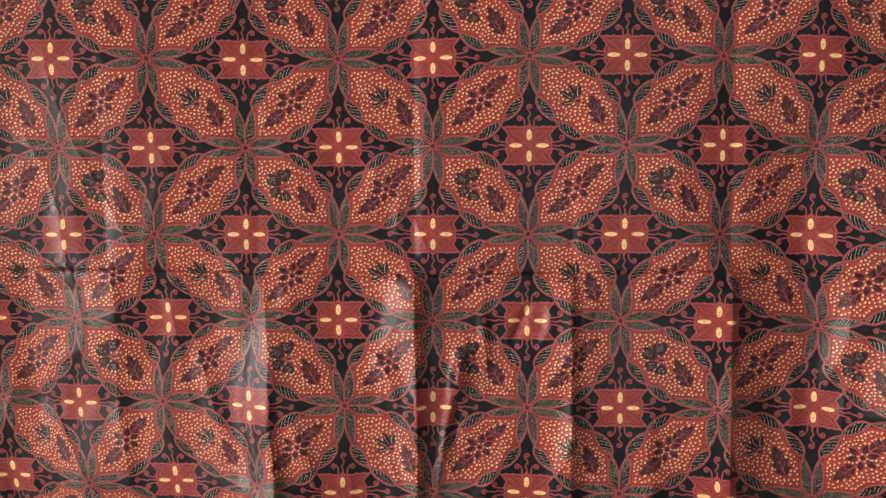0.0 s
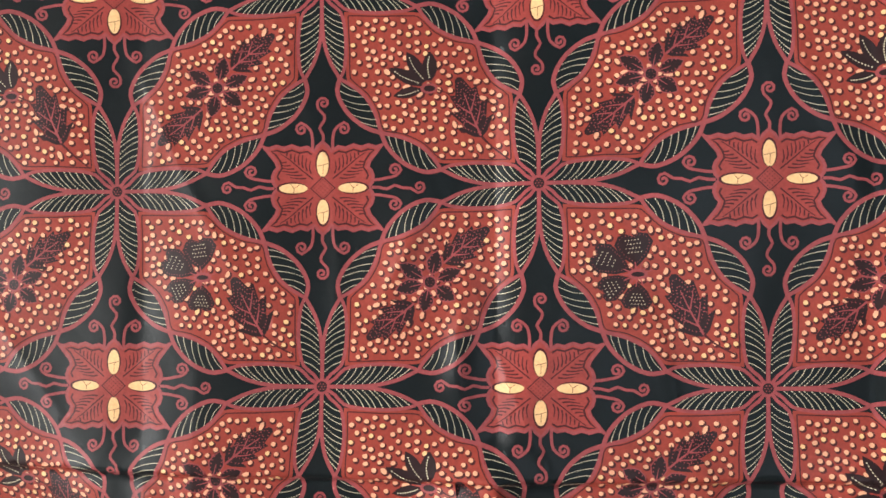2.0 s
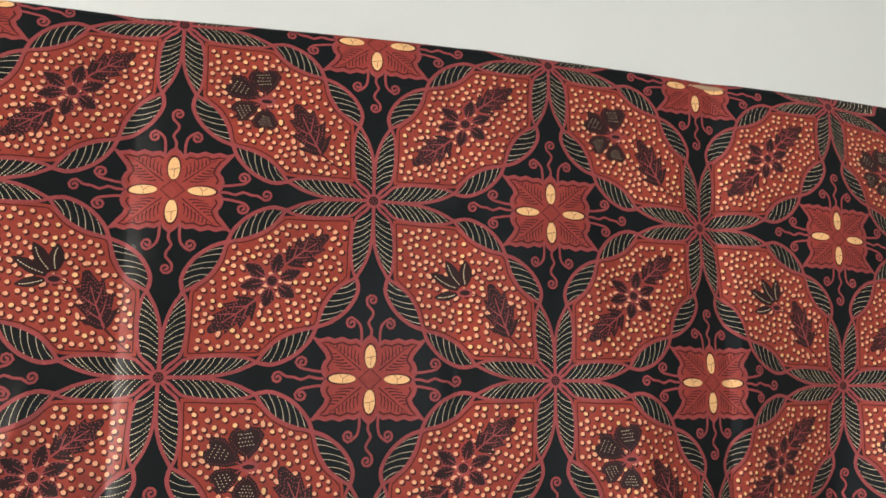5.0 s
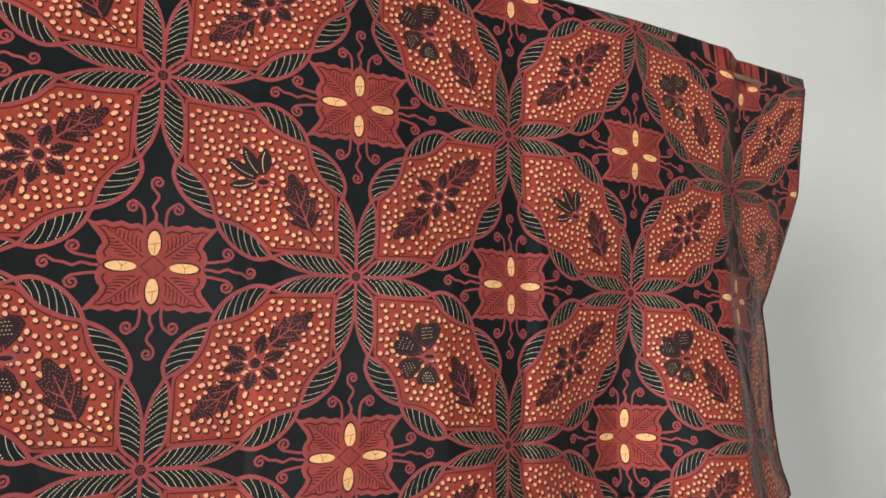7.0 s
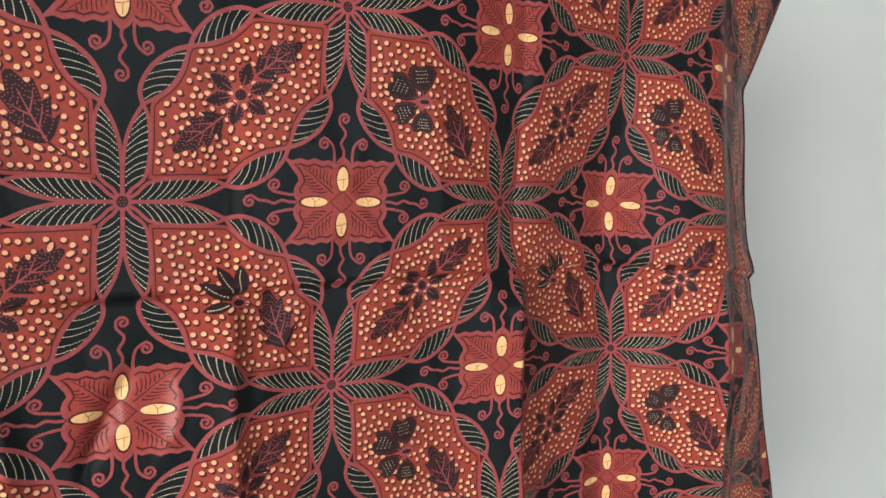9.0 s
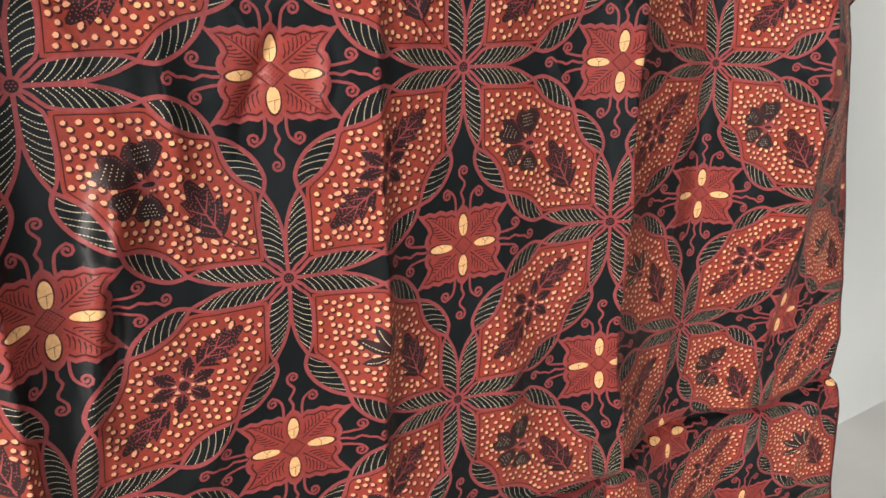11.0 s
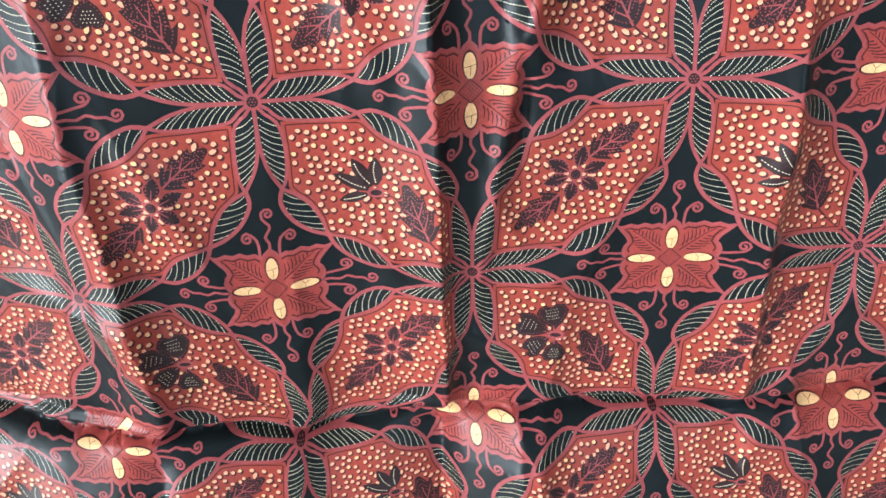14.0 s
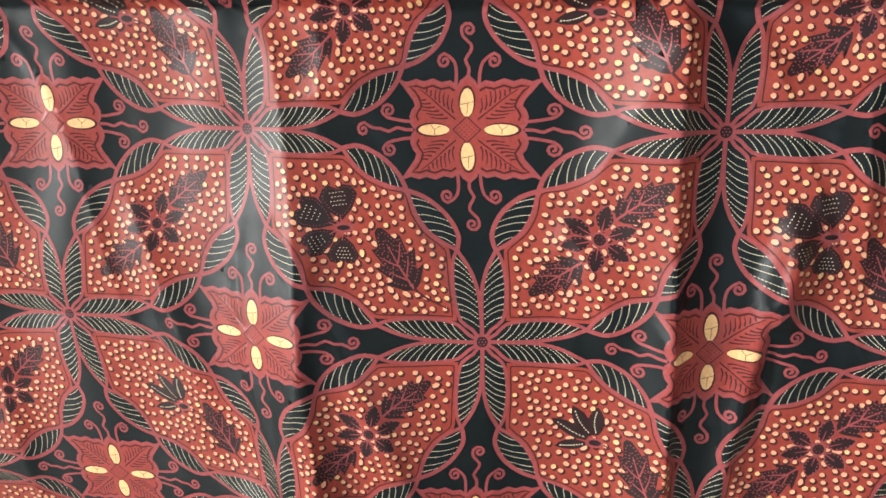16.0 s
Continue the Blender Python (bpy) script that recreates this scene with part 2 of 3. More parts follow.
def lozenge(cx, cy, flip, motif):
    def at(p):
        return cx + flip * p[0] * HALF / 2, cy + p[1] * ROW / 2

    def mirrors(pts):
        """The four mirror images of a curve."""
        yield pts
        yield [(-t, -s) for s, t in pts]
        yield [(t, s) for s, t in pts]
        yield [(-s, -t) for s, t in pts]

    def mm(pts):
        return [at(p) for p in pts]
    corner = [(0.79, 0.79), (0.62, 0.785), (0.40, 0.775), (0.20, 0.775), (0.09, 0.765), *INNER_MID[1:]]
    side = corner + [(-t, -s) for s, t in reversed(corner)][1:]
    # one side from tip to tip, and its mirror image back
    there, back = smooth(mm(side), 3.2), smooth(mm([(t, s) for s, t in reversed(side)]), 3.2)
    field = [tuple(p) for p in there + back[1:-1]]
    shape(field, RUST)
    thin = inset(field, 1.9)
    stroke(thin + thin[:1], 0.62, MAROON)
    # dotted leaves of the braid
    for lean, count, outer, inner in ((0.17, 12, OUTER_TIP, INNER_TIP), (0.24, 8, OUTER_MID, INNER_MID)):
        for o, i in zip(mirrors(outer), mirrors(inner)):
            so, si = smooth(mm(o), 1.2), smooth(mm(i), 1.2)
            for k in range(count):
                f = (k + 1.1) / (count + 1.2)
                if outer is OUTER_TIP:
                    f = 0.12 + 0.83 * f
                g = min(0.97, f + lean)
                f = max(0.0, f - 0.3 * lean)
                a, b = so[min(len(so) - 1, int(f * len(so)))], si[min(len(si) - 1, int(g * len(si)))]
                gap = (b - a).length
                if gap < 4.4:
                    continue
                n = max(2, int((gap - 2.2) / 1.25))
                bend = (so[min(len(so) - 1, int(f * len(so)) + 1)] - a)
                if bend.length > 0:
                    bend.normalize()
                for q in range(n):
                    h = (1.3 + (gap - 2.3) * (q + 0.5) / n) / gap
                    p = a.lerp(b, h) + bend * 1.3 * math.sin(math.pi * h)
                    blob(p.x, p.y, 0.60, 0.23, PALE, turn=math.atan2((b - a).y, (b - a).x), n=4)
    for curve, w in ((OUTER_TIP, 1.9), (INNER_TIP, 1.7), (OUTER_MID, 2.2), (INNER_MID, 1.85)):
        for pts in mirrors(curve):
            stroke(smooth(mm(pts), 3.0), w, ROSE)
    # the plant in the field
    start = len(SHAPES)
    taken = motif(cx, cy)
    plant = SHAPES[start:]
    del SHAPES[start:]
    spots = []
    tries = 0
    room = inset(field, 3.5)
    xs, ys = [p[0] for p in field], [p[1] for p in field]
    while tries < 6500:
        tries += 1
        p = (rng.uniform(min(xs), max(xs)), rng.uniform(min(ys), max(ys)))
        if any((p[0] - q[0]) ** 2 + (p[1] - q[1]) ** 2 < 13.6 for q in spots):
            continue
        if not inside(p, room) or any(inside(p, t) for t in taken):
            continue
        spots.append(p)
    for x, y in spots:
        close = any(inside((x, y), toward(t, 1.22)) for t in taken)
        turn = rng.uniform(-0.4, 0.4)
        long = rng.uniform(1.15, 1.7) if close and rng.random() < 0.55 else rng.uniform(0.88, 1.08)
        if long > 1.12:
            turn = math.atan2(y - cy, x - cx) + rng.uniform(-0.4, 0.4)
        blob(x + 0.5, y - 0.5, 1.86 * long, 1.76, MAROON, turn=turn, n=8, rough=0.06)
        size = rng.uniform(0.92, 1.06)
        blob(x, y, 1.33 * long * size, 1.20 * size, PEACH if rng.random() < 0.9 else YELLOW, turn=turn, n=7, rough=0.10)
    SHAPES.extend(plant)


def twin_leaf(cx, cy):
    taken = [dotted_leaf((cx + 7, cy + 11.5), (cx + 30, cy + 29), 8.6, 4), dotted_leaf((cx - 8, cy - 8.5), (cx - 32, cy - 26.5), 8.8, 4)]
    fx, fy = cx, cy + 2
    for a, r1, half in ((76, 16.2, 4.0), (149, 17.6, 3.9), (193, 17.6, 3.8), (257, 15.2, 4.0), (324, 15.4, 4.2), (21, 16.8, 3.7)):
        taken.append(petal(fx, fy, radians(a), 3.6, r1, half))
    blob(fx, fy, 3.7, 3.7, ROSE, n=12)
    blob(fx, fy, 2.7, 2.7, PLUM, n=10)
    for k in range(6):
        blob(fx + 1.5 * math.cos(k * 1.05), fy + 1.5 * math.sin(k * 1.05), 0.26, 0.26, ROSE, n=4)
    return [toward(t, 1.12) for t in taken]


def plain_petal(cx, cy, angle, r0, r1, half):
    """A dark pointed petal with one row of pale stitches."""
    c, s = math.cos(angle), math.sin(angle)

    def at(f, w):
        r = r0 + f * (r1 - r0)
        return cx + r * c - w * s, cy + r * s + w * c
    widths = ((0.0, 0.3), (0.18, 0.72), (0.42, 1.0), (0.66, 0.86), (0.86, 0.46), (1.0, 0.0))
    out = [at(f, half * w) for f, w in widths] + [at(f, -half * w) for f, w in widths[-2::-1]]
    shape(out, PLUM)
    for k in range(9):
        x, y = at(0.12 + 0.085 * k, half * 0.25 * math.sin(0.35 * k))
        blob(x, y, 0.50, 0.30, PALE, turn=angle, n=5)
    return out


def tulip(cx, cy):
    taken = [dotted_leaf((cx + 26.5, cy - 26), (cx + 14.5, cy + 5), 10.6, 4)]
    stroke(smooth([(cx + 26, cy - 25), (cx + 32, cy - 31), (cx + 40.5, cy - 38)]), 1.2, MAROON, 0.6)
    stroke(smooth([(cx + 4, cy - 1), (cx + 9, cy - 3), (cx + 13.5, cy - 7.5)]), 0.8, MAROON, 0.4)
    for a, r1, half in ((88, 19, 4.0), (121, 22.0, 3.7), (152, 23.2, 3.3), (191, 18.6, 2.8)):
        taken.append(plain_petal(cx, cy - 0.5, radians(a), 4.0, r1, half))
    blob(cx, cy - 0.5, 4.4, 2.7, ROSE, n=12)
    blob(cx + 0.2, cy - 0.5, 3.0, 1.6, PLUM, n=10)
    return [toward(t, 1.12) for t in taken]


def petunia(cx, cy):
    taken = [dotted_leaf((cx + 24.5, cy - 25), (cx + 8.6, cy + 5), 11.4, 4)]
    stroke(smooth([(cx + 24, cy - 24), (cx + 30, cy - 29), (cx + 39.5, cy - 34)]), 1.2, MAROON, 0.6)
    fx, fy = cx - 7.4, cy + 5
    for a, r1, half in ((97, 20.0, 9.4), (154, 24.0, 7.6), (207, 20.0, 6.5), (267, 17.0, 7.6)):
        taken.append(heart_petal(fx, fy, radians(a), 3.6, r1, half))
    blob(fx, fy, 4.8, 2.6, ROSE, n=12)
    for k in range(13):
        a = radians(20 + 27 * k)
        stroke([(fx + 3 * math.cos(a), fy + 2 * math.sin(a)), (fx + 7.6 * math.cos(a), fy + 6.2 * math.sin(a))], 0.8, ROSE, 0.35)
    blob(fx, fy, 3.2, 1.25, PLUM, n=10)
    return [toward(t, 1.08) for t in taken]


def curl(start, mids, centre, r, side, width=1.5, turns=1.35):
    """A tendril that rolls up round centre."""
    last = Vector(mids[-1]) - Vector(centre)
    a0 = math.atan2(last.y, last.x)
    pts = [start, *mids]
    n = 11
    for k in range(1, n + 1):
        a = a0 + side * 2 * math.pi * turns * k / n
        rr = last.length + (0.45 - last.length) * (k / n) ** 0.9
        pts.append((centre[0] + rr * math.cos(a), centre[1] + rr * math.sin(a)))
    stroke(smooth(pts, 1.9), width, ROSE, width * 0.85)


def butterfly(cx, cy):
    def q(pts, sx, sy):
        return [(cx + sx * x, cy + sy * y) for x, y in pts]
    quarter = [(23.4, 0), (25.4, 2.6), (25.9, 5.8), (24.9, 8.6), (23.2, 10.6), (24.2, 13.6), (26.6, 16.6), (31, 22.0), (27.6, 20.4), (23.5, 21.6), (19.8, 20.5), (15.8, 21.8), (11.8, 20.2), (8, 21.0), (4.4, 18.8), (2.8, 21.0), (0, 23.6)]
    whole = q(quarter, 1, 1)[:-1] + q(quarter, -1, 1)[::-1][:-1] + q(quarter, -1, -1)[:-1] + q(quarter, 1, -1)[::-1][:-1]
    for sx in (1, -1):
        for sy in (1, -1):
            # upright tendrils, then level ones
            curl(*[v for v in (q([(5.2, 19)], sx, sy)[0], q([(5.2, 25), (6.2, 29.5), (9.0, 32.2), (11.0, 33.3)], sx, sy), q([(10.8, 30.0)], sx, sy)[0])], 3, -sx * sy)
            curl(*[v for v in (q([(23, 3.6)], sx, sy)[0], q([(29, 3.9), (33, 4.6), (37.5, 5.6), (40.2, 8.4)], sx, sy), q([(36.8, 8.6)], sx, sy)[0])], 3, sx * sy)
    for s in (1, -1):
        curl(q([(0, 22)], s, s)[0], q([(0.3, 27), (-1.5, 30.5), (0.6, 34), (1.0, 37), (-2.2, 40.5), (-2.4, 44.2)], s, s), q([(0.6, 43.2)], s, s)[0], 3, -1)
        curl(q([(25, 0)], s, s)[0], q([(29, 0.1), (33, 1.0), (37, -0.7), (41, 0.7), (45, 1.0), (48.8, 3.4)], s, -s), q([(49.4, 0.2)], s, -s)[0], 3, s * s)
    shape(whole, WING)
    stroke(whole + whole[:1], 1.7, ROSE)
    for sx in (1, -1):
        for sy in (1, -1):
            line = q([(22.4, 4.2), (23.4, 6.2), (22.4, 8.2), (20.8, 10.4), (21.9, 13.9), (24.0, 17.0), (26.4, 19.0), (23.4, 19.4), (19.8, 18.3), (15.8, 19.5), (11.8, 18.0), (8, 18.7), (5.6, 17.2)], sx, sy)
            stroke(line, 0.95, MAROON)
            stroke(q([(5.0, 4.6), (11, 9.4), (17, 14.6), (22, 18)], sx, sy), 0.7, MAROON, 0.4)
            for k in range(7):
                f = k / 6
                x, y = 6.0 + 12.5 * f, 6.6 + 9.0 * f
                stroke(smooth(q([(x, y + 0.8), (x + 0.9 - f, y + 3.2), (x + 0.4 - f, min(17.6, y + 7.4))], sx, sy), 2.0), 0.8, MAROON, 0.4)
            for k in range(6):
                f = k / 5
                x, y = 8.6 + 10.0 * f, 5.2 + 8.2 * f
                stroke(smooth(q([(x, y), (x + 3.2, y - 0.3), (min(21.4, x + 8.2), y + 0.4)], sx, sy), 2.0), 0.8, MAROON, 0.4)
    for x, y, rx, ry in ((0, 12.0, 3.1, 6.4), (0, -12.0, 3.1, 6.4), (15.2, 0, 7.4, 2.5), (-15.2, 0, 7.4, 2.5)):
        blob(cx + x * 1.04, cy + y * 1.04, rx + 0.75, ry + 0.75, MAROON, n=14)
        blob(cx + x, cy + y, rx, ry, YELLOW, n=14)
        if rx < ry:
            stroke([(cx - rx * 0.9, cy + y - 0.8), (cx + 0.4, cy + y - 0.2), (cx + rx * 0.9, cy + y + 0.5)], 0.28, MAROON)
            stroke([(cx + 0.4, cy + y - 0.2), (cx + 0.1, cy + y - ry * 0.8)], 0.25, MAROON)
        else:
            stroke([(cx + x - 1.4, cy + ry * 0.85), (cx + x + 0.4, cy), (cx + x + 0.2, cy - ry * 0.9)], 0.28, MAROON)
            stroke([(cx + x + 0.4, cy), (cx + x + 3, cy + ry * 0.7)], 0.25, MAROON)
    shape([(cx + 6.6, cy), (cx, cy + 6.2), (cx - 6.6, cy), (cx, cy - 6.2)], MAROON)
    shape([(cx + 5.9, cy), (cx, cy + 5.5), (cx - 5.9, cy), (cx, cy - 5.5)], WING)
    for a in range(-2, 3):
        for b in range(-2, 3):
            blob(cx + (a + b) * 1.15, cy + (a - b) * 1.07, 0.34, 0.34, MAROON, n=4)


def rosette(cx, cy):
    blob(cx, cy, 4.1, 4.1, ROSE, n=14)
    blob(cx, cy, 2.7, 2.7, PLUM, n=12)
    for k in range(7):
        r = 1.5 if k else 0
        blob(cx + r * math.cos(k * 1.047), cy + r * math.sin(k * 1.047), 0.36, 0.36, ROSE, n=5)


# one repeat: two rows of lozenges; the butterfly of row 0 stands at (0, 0), rows run downwards
WIDE, TALL = 2 * HALF, 2 * ROW


def repeat_tile():
    """The repeat cut into triangles: points (mm), triangles and the dye of each."""
    for cx, cy, flip, motif in ((HALF / 2, -ROW / 2, 1, twin_leaf), (HALF * 1.5, -ROW / 2, -1, petunia),
                                (HALF / 2, -ROW * 1.5, -1, tulip), (HALF * 1.5, -ROW * 1.5, 1, twin_leaf)):
        lozenge(cx, cy, flip, motif)
    for cx, cy in ((0, 0), (HALF, -ROW)):
        butterfly(cx, cy)
    for cx, cy in ((HALF, 0), (0, -ROW)):
        rosette(cx, cy)
    # copies that reach in from the neighbouring repeats
    whole = []
    for pts, dye in SHAPES:
        for dx in (-WIDE, 0, WIDE):
            for dy in (-TALL, 0, TALL):
                moved = [(x + dx, y + dy) for x, y in pts]
                if max(p[0] for p in moved) > -2 and min(p[0] for p in moved) < WIDE + 2 and max(p[1] for p in moved) > -TALL - 2 and min(p[1] for p in moved) < 2:
                    whole.append((moved, dye))
    verts, faces, dyes = [], [], []
    for pts, dye in whole:
        area = sum(a[0] * b[1] - b[0] * a[1] for a, b in zip(pts, pts[1:] + pts[:1]))
        if abs(area) < 1e-3:
            continue
        if area < 0:
            pts = pts[::-1]
        faces.append(list(range(len(verts), len(verts) + len(pts))))
        verts.extend(Vector(p) for p in pts)
        dyes.append(dye)
    edges = []
    k = len(verts)
    verts.extend(Vector(p) for p in ((0, 0), (WIDE, 0), (WIDE, -TALL), (0, -TALL)))
    edges.extend(((k, k + 1), (k + 1, k + 2), (k + 2, k + 3), (k + 3, k)))
    nx, ny = 96, 88
    for a in range(nx + 1):
        for b in range(ny + 1):
            verts.append(Vector((WIDE * a / nx, -TALL * b / ny)))
    co, _, tris, _, _, owners = delaunay_2d_cdt(verts, edges, faces, 0, 1e-4, True)
    co = np.array([(v.x, v.y) for v in co])
    tri, dye = [], []
    for t, own in zip(tris, owners):
        c = co[list(t)].mean(axis=0)
        if not (0 < c[0] < WIDE and -TALL < c[1] < 0):
            continue
        tri.append(t)
        dye.append(dyes[max(own)] if len(own) else BLACK)
    return co, np.array(tri), np.array(dye)

# ---------------------------------------------------------------- how the cloth hangs
CREASE, PITCH = 0.087, 0.1815      # upright pressed folds, one panel apart
LEFT, RIGHT, FOOT = -0.60, 0.752, 0.96
ROWS_AT = np.arange(0.0, 9.0)
# heading of each panel against the wall, in degrees, row by row from the rail down
HEADINGS = (
    (-9.0, (-2, -2, -3, -4, -5, -6, -7, -7, -7)),
    (CREASE - 3 * PITCH, (-1, -1, -1, -2, -4, -4, -6, -8, -9)),
    (CREASE - 2 * PITCH, (1, 2, -1, -3, -5, -11, -12, -18, -15)),
    (CREASE - PITCH, (-2, -2, -4, -4, -4, -3, 1, 4, 4)),
    (CREASE, (-5, -5, -4, -1, -1, -3, -5, -10, -8)),
    (CREASE + PITCH, (0, 0, -1, -2, -2, 0, 0, 1, 2)),
    (CREASE + 2 * PITCH, (-1, -1, 7, 12, 12, 10, 9, 9, 14)),
    (0.54, (1, 1, -10, -24, -28, -27, -11, -3, -1)),
    (CREASE + 3 * PITCH, (2, 6, 26, 22, 21, 17, -2, -12, -18)),
)
PEAK = np.interp(ROWS_AT, (0, 1, 3, 5, 8), (6, 14, 19, 25, 26))    # steepness at the pressed folds
# the folds are soft valleys above the first level fold, ridges below it, and turn again below the second
PEAKS = (0.35 * PEAK, 0.4 * PEAK, PEAK * np.interp(ROWS_AT, (0, 4, 6), (0.3, 0.38, 1.1)), np.interp(ROWS_AT, (0, 4, 6), (1.2, 1.35, 2.0)) * PEAK, PEAK, 1.45 * PEAK, 0.8 * PEAK)
AWAY = (0.8675, 0.8749, 0.8777, 0.8831, 0.8925, 0.8936, 0.9047, 0.914, 0.914)


STEP = 0.001


def cloth_grid():
    """The hang of the cloth without its creases, on a lattice of 1 by 4 mm."""
    us, vs = np.arange(LEFT - 0.01, RIGHT + 0.014, STEP), np.arange(0.0, FOOT + 0.012, 0.004)
    x, y = np.zeros((len(us), len(vs))), np.zeros((len(us), len(vs)))
    for b, v in enumerate(vs):
        h = np.zeros(len(us))
        for k, (start, angles) in enumerate(HEADINGS):
            a = np.interp(v / 0.1, ROWS_AT, angles)
            before = 0 if k == 0 else np.interp(v / 0.1, ROWS_AT, HEADINGS[k - 1][1])
            h += a * 1.0 if k == 0 else (a - before) / (1 + np.exp(-(us - start) / 0.0035))
        ridge = np.zeros(len(us))
        way = np.interp(v, (0.0, 0.325, 0.365, 0.685, 0.71), (-0.46, -0.46, 1.0, 1.0, -0.45))
        for k, steep in enumerate(PEAKS):
            d = us - CREASE - (k - 3) * PITCH - (0.010 * np.clip((v - 0.35) / 0.1, 0, 1) if k == 2 else 0.0)
            lobe = np.where(d < 0, -1.0 * np.exp(-(d / 0.040) ** 2), 2.1 * np.exp(-(d / 0.0135) ** 2)) * np.tanh(np.abs(d) / 0.0009)
            lobe -= lobe.sum() * STEP / PITCH * (np.abs(d) < PITCH / 2)
            ridge += way * np.interp(v / 0.1, ROWS_AT, steep) * lobe
        h, ridge = np.radians(h), np.radians(ridge)
        x[:, b] = np.cumsum(np.cos(h) * (1 - 0.47 * (1 - np.cos(ridge)))) * STEP
        y[:, b] = np.cumsum(np.sin(h) + np.sin(ridge)) * STEP
        pin = np.interp(0.109, us, x[:, b]), np.interp(0.109, us, y[:, b])
        x[:, b] += -0.0115 - pin[0]
        y[:, b] += np.interp(v / 0.1, ROWS_AT, AWAY) - pin[1]
    for a, u in enumerate(us):
        for b, v in enumerate(vs):
            low = min(1.0, v / 0.75)
            n = noise.noise(Vector((u * 9.0, v * 2.2, 3.1))) * (0.0030 + 0.0065 * low)
            n += noise.noise(Vector((u * 30.0 + 3 * v, v * 8.0, 9.7))) * (0.0010 + 0.0020 * low)
            crest = max(0.0, 1 - abs(noise.noise(Vector((u * 8.0 + v * 2.5, v * 2.2, 5.3)))) * 2.2) ** 5
            crease = max(0.0, 1 - abs(noise.noise(Vector((u * 12.0 - v * 3.4, v * 3.4, 8.8)))) * 2.6) ** 6
            n -= crest * (0.0005 + 0.0042 * low * low) + crease * (0.0003 + 0.0018 * low)
            y[a, b] += n * min(1.0, 0.25 + v / 0.15)
    return us, vs, x, y


def sample(grid, us, vs, u, v):
    fa = np.clip((u - us[0]) / (us[1] - us[0]), 0, len(us) - 1.001)
    fb = np.clip((v - vs[0]) / (vs[1] - vs[0]), 0, len(vs) - 1.001)
    a, b = fa.astype(int), fb.astype(int)
    s, t = fa - a, fb - b
    return grid[a, b] * (1 - s) * (1 - t) + grid[a + 1, b] * s * (1 - t) + grid[a, b + 1] * (1 - s) * t + grid[a + 1, b + 1] * s * t


GRID = cloth_grid()
TOP, ROLL = 1.517, 0.003           # height of the first row; radius over the rail
# short creases in the cloth: from (across, down) to (across, down) in repeats and rows, height and width in mm
DENTS = ((1.25, 4.1, 1.05, 6.5, -3.6, 5.0), (1.15, 4.75, 1.28, 5.42, 4.0, 3.5), (1.42, 4.15, 1.30, 5.05, -3.2, 6.0), (1.58, 3.7, 1.50, 4.7, -3.5, 6.0), (1.22, 4.35, 1.30, 4.95, -3.5, 4.5),
         (1.70, 4.10, 2.10, 3.80, -1.0, 6.0), (1.88, 4.40, 2.02, 3.70, 3.4, 3.6), (2.12, 4.30, 2.22, 3.75, -2.4, 4.0), (0.35, 4.40, 0.55, 5.10, -2.8, 6.0),
         (0.42, 1.95, 0.30, 2.60, -1.8, 5.0), (0.62, 2.50, 0.72, 3.20, -2.0, 5.0), (-0.20, 3.55, -0.75, 3.95, -2.0, 7.0), (0.15, 5.40, 0.75, 6.10, -2.6, 7.0),
         (1.70, 5.75, 1.25, 6.20, -2.8, 7.0), (0.85, 6.20, 1.45, 6.75, -3.2, 8.0), (2.50, 4.90, 2.25, 6.00, -2.8, 9.0), (3.20, 5.20, 3.35, 6.60, -3.0, 10.0),
         (-0.60, 4.80, -0.35, 6.00, -3.0, 9.0), (-1.70, 4.30, -1.30, 5.60, -3.6, 9.0), (-1.30, 5.90, -0.40, 6.45, -3.4, 9.0), (3.60, 6.55, 4.60, 6.25, -3.4, 8.0),
         (4.70, 4.40, 4.85, 5.80, -2.6, 8.0), (5.30, 3.60, 5.10, 4.80, -2.4, 8.0), (0.95, 3.55, 1.45, 3.85, 2.0, 5.0), (3.55, 2.10, 3.60, 3.30, -1.8, 9.0))


# where the cloth is tugged along the wall: (across, down) in half repeats and rows, then mm across and up
TUGS = ((-3, 5, -10, -5), (-3, 6, -6, -6), (-2, 4, 8, 2), (-2, 5, -11, -1), (-1, 5, -7, -2), (-1, 7, 4, -20), (0, 4, -6, 0), (0, 6, -7, -4), (0, 7, 3, -10), (4, 7, 22, -9), (5, 4, 19, -6), (5, 5, 14, 0),
        (5, 6, 17, -10), (5, 7, 4, -6), (6, 0, 8, -17), (6, 1, -3, -8), (6, 3, 9, 4), (6, 4, 20, -2), (6, 5, 12, 1), (6, 6, 14, -8), (6, 7, 9, -13), (6, 8, -12, 1), (6.9, 3.0, -12, 0), (6.9, 4.0, 14, 0), (6.9, 5.0, 11, 0))
REACH = 0.062


